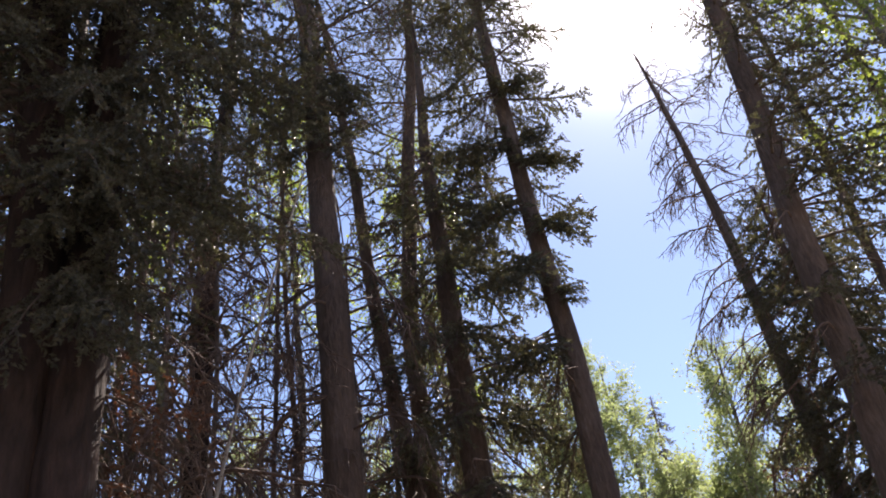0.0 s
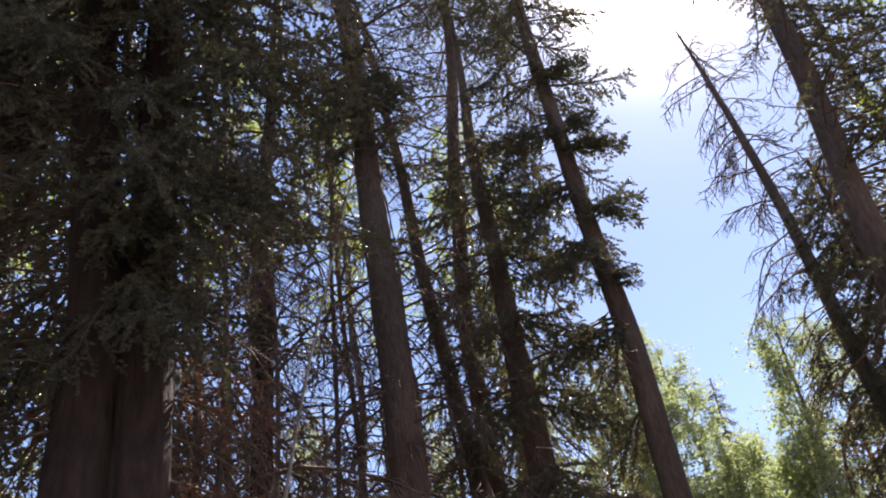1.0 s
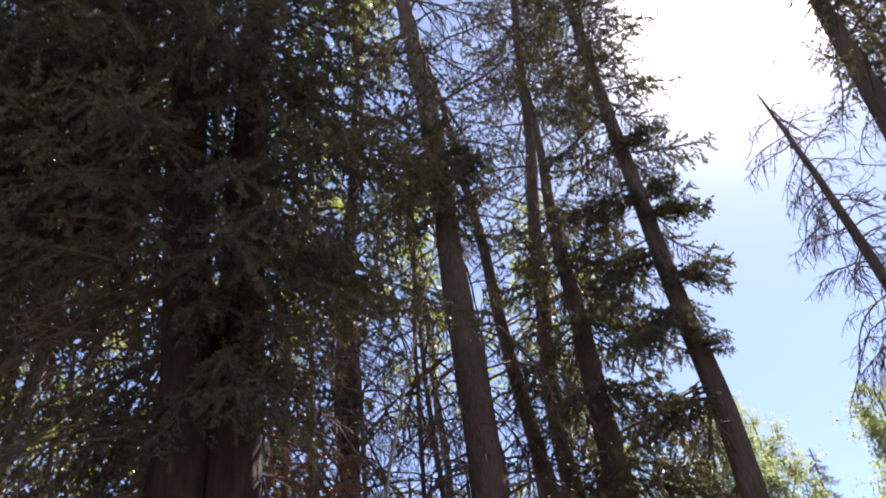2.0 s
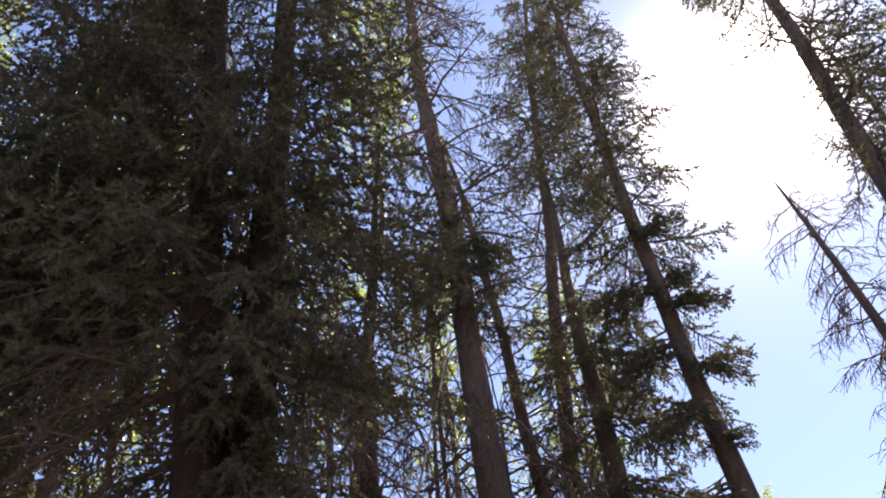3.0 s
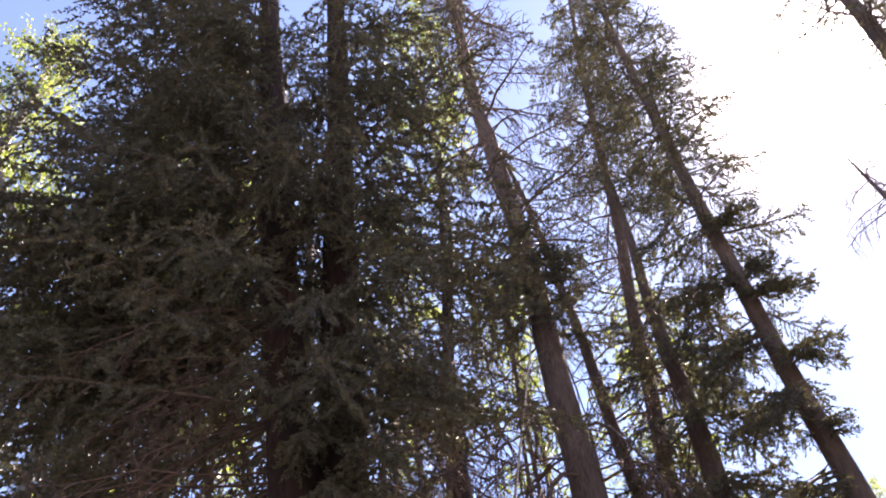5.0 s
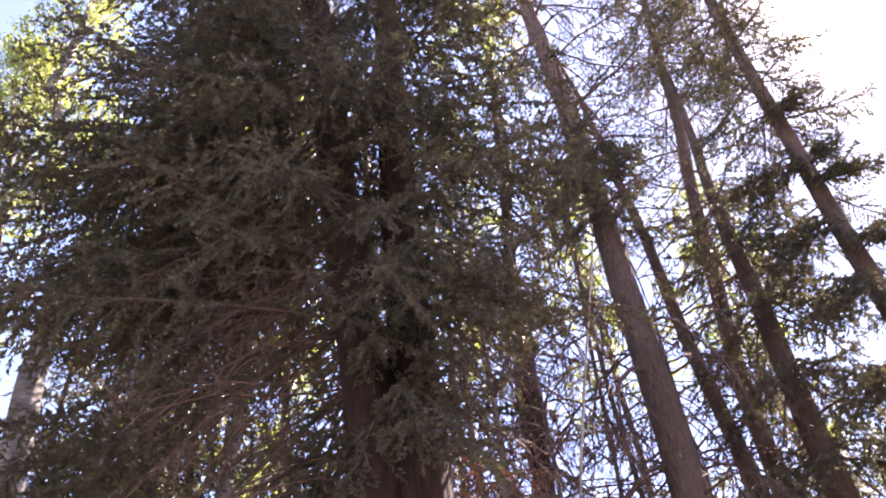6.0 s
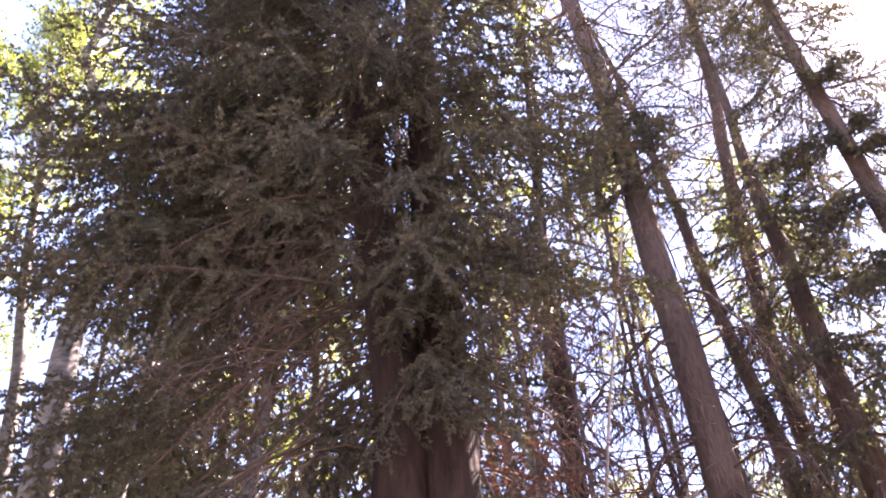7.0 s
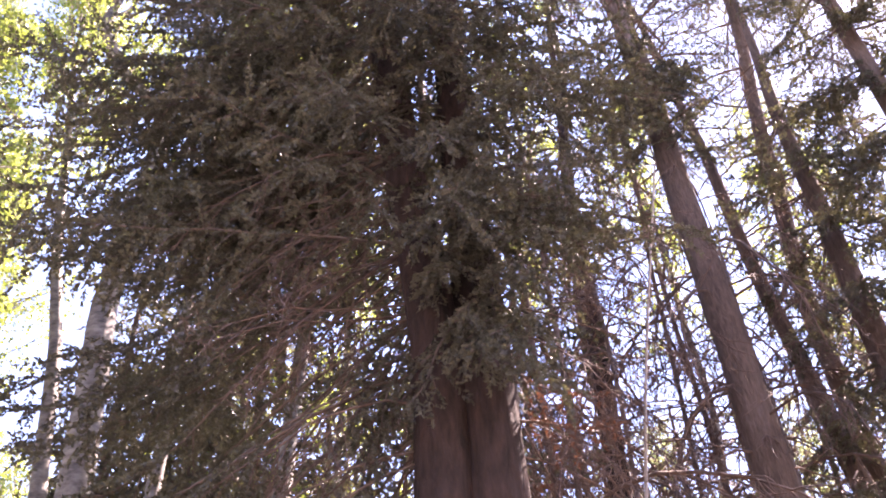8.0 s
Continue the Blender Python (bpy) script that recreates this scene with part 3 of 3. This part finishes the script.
# ---------------------------------------------------------------- spruce beside the gap of open sky
edge = Tree("spruce_tree", (1.19, 8.90), (-0.034, 0.004), 21.0, 0.168, SPRUCE_BARK, 6, "spruce with clumped live branches beside the open sky", "tree", SPRUCES, rings=0.14, sides=18, wobble=0.02,
            spine=((0, 1.19, 8.9), (5.35, 1.08, 8.92), (6.9, 1.065, 8.93), (8.3, 0.995, 8.94), (9.7, 0.955, 8.94), (11.5, 0.93, 8.94), (12.8, 0.92, 8.93), (21.0, 0.80, 8.93)))
edge.crown(PAD_KINDS, 6.4, 11.5, 30, (1.3, 1.4, 1.2), tilt=(-20, -6), heading=(110, 250), whorl=1.1)
edge.crown(PAD_KINDS, 11.4, 14.0, 24, (1.1, 1.2), tilt=(-15, 4))
edge.crown(PAD_KINDS, 13.8, 20.6, 62, (1.3, 1.2, 0.4), tilt=(-15, 4), whorl=0.8)
for low, reach, count in ((7.75, 0.42, 5), (8.85, 0.78, 7), (9.95, 0.80, 7), (10.35, 0.62, 5), (11.3, 0.75, 6)):
    edge.crown(PAD_KINDS, low - 0.12, low + 0.12, count, (reach, reach), tilt=(-18, 0), heading=(-70, 60))
    edge.crown(PAD_KINDS, low - 0.05, low + 0.25, 3, (0.55, 0.5), tilt=(-25, -5), heading=(-150, -70))
edge.dead(DEAD_BOUGHS, 3.0, 12.0, 26, (0.4, 1.0), heading=(90, 270))

# ---------------------------------------------------------------- dead snag
snag = Tree("dead_spruce", (3.71, 9.30), (-0.044, 0.015), 12.4, 0.155, DEAD_BARK, 7, "dead bare spruce with fine drooping twigs", "tree", SPRUCES, top=0.012, rings=0.14, wobble=0.03,
            spine=((0, 3.62, 9.30), (5.7, 3.46, 9.38), (8.5, 3.39, 9.41), (10.5, 3.31, 9.43), (11.6, 3.22, 9.46), (12.4, 3.14, 9.48)))
snag.dead(SNAG_BOUGHS, 4.0, 8.3, 9, (0.9, 1.3), tilt=(-25, 10), heading=(120, 300))
snag.dead(SNAG_LIMBS, 5.4, 8.8, 11, (0.6, 0.95), tilt=(-20, 15), heading=(135, 245))
snag.dead(SNAG_BOUGHS, 7.0, 10.6, 26, (0.55, 0.85), tilt=(-25, 12))
snag.dead(SPIRE_TWIGS, 9.0, 12.0, 38, (0.8, 1.2), tilt=(-25, 10))
snag.dead(SPIRE_TWIGS, 11.6, 12.35, 10, (0.45, 0.65), tilt=(-20, 10))

# ---------------------------------------------------------------- spruces on the sunny side
right = Tree("spruce_tree", (2.83, 6.96), (0.044, -0.020), 18.0, 0.17, SPRUCE_BARK, 8, "tall spruce with thick trunk and feathery crown", "tree", SPRUCES, rings=0.12, sides=18)
right.dead(DEAD_BOUGHS, 2.0, 12.0, 44, (0.4, 0.75))
right.crown(KINDS, 4.0, 7.6, 22, (0.9, 1.0), tilt=(-25, 0), heading=(-120, 110))
right.crown(KINDS, 6.5, 12.0, 42, (1.2, 1.4), heading=(-110, 70))
right.crown(KINDS, 9.0, 12.5, 14, (0.8, 0.9), heading=(-150, 120))
right.crown(KINDS, 12.0, 17.8, 24, (1.0, 1.1, 0.5))
right.crown(PAD_KINDS, 13.2, 17.4, 20, (1.1, 1.2, 0.7), tilt=(-25, 0), heading=(100, 260))

bushy = Tree("spruce_tree", (3.62, 8.45), (0, 0), 8.6, 0.11, SPRUCE_BARK, 9, "bushy young spruce with dense dark needles", "tree", SPRUCES)
bushy.crown(PAD_KINDS, 3.2, 8.5, 130, (1.2, 1.2, 1.05, 0.35), tilt=(-24, 0))
bushy.dead(SNAG_LIMBS, 4.0, 7.0, 5, (0.9, 1.2), tilt=(-30, 0), heading=(150, 260))

dry = Tree("spruce_tree", polar(-20.0, 10.2), (0, 0), 6.4, 0.07, SPRUCE_BARK, 15, "small dry spruce with rust-brown needles", "tree", SPRUCES, rings=0.3, sides=9)
dry.crown(DRY_KINDS, 3.0, 6.3, 34, (1.1, 0.9, 0.3))

for k, (az, d, h) in enumerate(((-27.5, 11.0, 17.0), (-33.0, 10.0, 15.0), (-38.5, 9.0, 14.0), (-24.6, 12.6, 11.6))):
    t = Tree("spruce_tree", polar(az, d), (0.01, 0), h, 0.10, SPRUCE_BARK, 20 + k, "dense dark spruce at the sunny edge", "tree", SPRUCES)
    t.crown(KINDS, 3.5, h - 0.2, 42, (1.6, 1.6, 1.4, 0.4))

# ---------------------------------------------------------------- low dense spruces in the rear
for k, (az, d, h) in enumerate(((1.0, 13.5, 9.0), (6.5, 13.0, 9.2), (11.0, 14.0, 9.8), (15.5, 13.0, 9.2), (20.0, 13.6, 9.6), (3.6, 16.0, 9.6), (8.8, 15.6, 9.8), (13.2, 16.2, 10.0), (17.8, 15.8, 9.8), (23.5, 15.5, 9.6))):
    t = Tree("spruce_tree", polar(az, d), (0.0, 0), h, 0.09, SPRUCE_BARK, 140 + k, "young crowded spruce with dull olive needles", "tree", SPRUCES, rings=0.4, sides=9)
    t.crown(THICK_KINDS if d < 15 else FAR_KINDS, 3.8 if d < 15 else 5.5, h - 0.2, 40 if d < 15 else 24, (1.4, 1.4, 1.0, 0.4), tilt=(-20, 5))
    t.dead(DEAD_BOUGHS[:3], 4.0, h, 26 if d < 15 else 6, (0.8, 1.4))

# ---------------------------------------------------------------- poles and slim trunks
pole = Tree("leaning_pole", (-2.566, 5.027), (0.209, 0.056), 7.0, 0.017, SUNLIT_WOOD, 30, "thin dead leaning pole, coloured pale for its sunlit edge", "tree", SPRUCES, wobble=0.05, top=0.007)
pole.dead(DEAD_BOUGHS[:2], 5.4, 6.8, 5, (0.25, 0.4))

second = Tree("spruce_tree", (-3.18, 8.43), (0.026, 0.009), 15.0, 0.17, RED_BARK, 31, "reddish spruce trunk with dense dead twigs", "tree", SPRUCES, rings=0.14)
second.dead(DEAD_BOUGHS, 3.5, 12.0, 90, (0.6, 1.3))
second.crown(KINDS, 9.4, 14.8, 30, (1.2, 1.1, 0.5))

for k, (base, lean, h, r) in enumerate((((-2.98, 7.43), (-0.007, -0.003), 10.5, 0.04), ((-3.16, 7.38), (-0.076, -0.038), 9.5, 0.05), ((-2.2, 9.6), (-0.01, 0), 13.0, 0.05), ((-4.0, 9.4), (0.02, 0), 13.0, 0.06), (polar(14.5, 9.4), (0.01, 0), 12.0, 0.035), (polar(18.0, 8.0), (-0.02, 0), 10.0, 0.03), (polar(25.0, 8.6), (0.0, 0.01), 10.5, 0.035), (polar(22.5, 6.6), (0.0, 0.0), 6.4, 0.03), (polar(11.5, 9.6), (0.03, 0), 9.5, 0.04), (polar(7.0, 9.2), (-0.04, 0), 9.0, 0.035), (polar(2.8, 11.0), (0.02, 0), 10.0, 0.04))):
    t = Tree("dead_sapling", base, lean, h, r, DEAD_BARK, 40 + k, "thin dead spruce sapling full of bare twigs", "tree", SPRUCES)
    t.dead(DEAD_BOUGHS, 3.2, h - 0.5, 42, (0.6, 1.25))

for k, (az, d, h, low) in enumerate(((31.6, 8.4, 14.5, 6.0), (48.0, 12.8, 14.2, 3.2), (53.0, 13.2, 12.6, 2.8), (44.0, 13.4, 14.0, 3.0), (39.0, 13.0, 11.0, 2.8))):
    t = Tree("spruce_tree", polar(az, d), (0.0, 0), h, 0.13, SPRUCE_BARK, 35 + k, "dark spruce crowded behind the large one", "tree", SPRUCES)
    t.crown(THICK_KINDS, low, h - 0.2, 42 if low > 5 else 100, (1.8, 1.9, 1.5, 0.4), tilt=(-22, 4))
    t.dead(DEAD_BOUGHS, 2.5, low + 1, 24, (0.5, 1.1))

# ---------------------------------------------------------------- aspens on the shaded side
crooked = Tree("aspen_tree", (-7.93, 6.17), (0.02, 0.02), 18.5, 0.26, ASPEN_BARK, 51, "pale-barked aspen with a crooked upper trunk", "tree", ASPENS, wobble=0.05, rings=0.12, sides=16,
               spine=((0, -7.93, 6.17), (5, -8.11, 5.92), (9, -8.25, 5.71), (11.4, -8.24, 5.85), (12.87, -8.35, 5.83), (13.15, -8.51, 5.61), (13.48, -8.73, 5.25), (13.9, -8.86, 5.02), (14.34, -8.98, 4.81), (15.05, -8.94, 4.87), (16.4, -8.90, 4.96)))
crooked.crown(ASPEN_KINDS, 12.8, 18.4, 26, (1.2, 1.7, 1.4, 0.8), tilt=(-10, 40), names=LEAFY)

for k, (base, lean, h, r, low) in enumerate((((-8.77, 6.79), (-0.072, -0.115), 15.5, 0.15, 12.0), ((-7.34, 6.09), (0.015, 0.017), 15.0, 0.11, 9.0), ((-7.45, 7.47), (0.047, 0.042), 16.0, 0.17, 9.5))):
    t = Tree("aspen_tree", base, lean, h, r, ASPEN_BARK, 50 + k, "pale-barked aspen with bright sunlit leaves", "tree", ASPENS, wobble=0.12, rings=0.16)
    t.crown(ASPEN_KINDS, low, h, 44, (1.3, 1.9, 1.5, 0.8), tilt=(-10, 35), names=LEAFY)

for k, (az, d, h, low) in enumerate(((-34.0, 8.4, 11.5, 6.6), (13.5, 13.5, 17.0, 10.0), (3.0, 14.0, 15.5, 8.5), (24.5, 12.5, 18.0, 10.5), (19.5, 9.8, 22.0, 15.0), (70.0, 10.0, 13.0, 7.0), (71.0, 12.0, 16.0, 5.0), (67.0, 12.5, 12.5, 3.0), (58.5, 15.0, 8.8, 3.0), (61.5, 17.0, 11.0, 3.5), (65.0, 13.5, 14.0, 8.0), (38.5, 12.0, 13.0, 6.0), (47.0, 14.0, 12.0, 5.0), (60.0, 16.0, 9.5, 3.0), (27.5, 16.5, 11.0, 4.0))):
    t = Tree("aspen_tree", polar(az, d), (0.01, 0), h, 0.10, ASPEN_BARK, 60 + k, "leafy aspen lit through by the sun", "tree", ASPENS, wobble=0.12)
    t.crown(ASPEN_KINDS, low, h, 60 if az > 60 else 26 if az < 0 else 30, (1.3, 1.9, 1.5, 0.7), tilt=(-10, 35), names=LEAFY)

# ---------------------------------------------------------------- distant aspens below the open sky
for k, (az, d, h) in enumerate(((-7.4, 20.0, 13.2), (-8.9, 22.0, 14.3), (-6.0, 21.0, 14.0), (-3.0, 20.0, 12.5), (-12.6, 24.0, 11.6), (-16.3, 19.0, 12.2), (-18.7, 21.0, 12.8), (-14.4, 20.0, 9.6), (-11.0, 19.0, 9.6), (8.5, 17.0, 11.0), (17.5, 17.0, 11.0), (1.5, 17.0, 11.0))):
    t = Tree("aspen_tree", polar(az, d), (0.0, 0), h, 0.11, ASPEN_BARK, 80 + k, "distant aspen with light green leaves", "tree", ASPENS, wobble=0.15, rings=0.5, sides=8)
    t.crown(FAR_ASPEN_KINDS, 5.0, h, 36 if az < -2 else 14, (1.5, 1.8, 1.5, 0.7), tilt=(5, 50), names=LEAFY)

far = Tree("spruce_tree", polar(-11.3, 30.0), (0, 0), 17.2, 0.16, SPRUCE_BARK, 99, "distant narrow spruce with pointed top", "tree", SPRUCES, rings=0.6, sides=8)
far.crown(FAR_KINDS, 10.0, 14.5, 34, (1.5, 0.9), tilt=(-22, 0))
far.crown(THICK_KINDS, 13.6, 16.5, 44, (1.0, 0.4), tilt=(-28, -8))
far.crown(THICK_KINDS, 16.2, 17.15, 22, (0.42, 0.3, 0.14), tilt=(-25, 0))


# ---------------------------------------------------------------- unseen woods, added behind to block low sky light from the trunks
def woods():
    rng = np.random.default_rng(200)
    shape = Shape()
    for k in range(46):
        a, d = rng.uniform(95, 265), rng.uniform(15, 26)
        x, y = polar(a, d)
        h, r = rng.uniform(11, 15), rng.uniform(1.6, 2.4)
        shape.tube(np.array([(x, y, -0.2), (x, y, h * 0.5), (x, y, h)]), (0.2, 0.14, 0.02), 7)
        n = 220
        z = 1.5 + (h - 1.5) * rng.random(n) ** 1.3
        turn = rng.uniform(0, 6.283, n)
        reach = r * (1 - z / h) ** 0.7 * rng.uniform(0.2, 1.0, n)
        p = np.stack([x + reach * np.cos(turn), y + reach * np.sin(turn), z - 0.2 * reach], 1)
        d1, d2 = rng.normal(0, 0.28, (n, 3)), rng.normal(0, 0.28, (n, 3))
        shape.put(np.stack([p, p + d1, p + d2, p + d1 + d2 * 0.6], 1).reshape(-1, 3), (np.arange(n)[:, None] * 4 + np.array((0, 1, 3, 2))[None]))
    return tagged(new("woods", shape.mesh("woods", NEEDLES, smooth=False)), "unseen spruce woods added behind to hold back low sky light", "woods", kind="stuff")


woods()
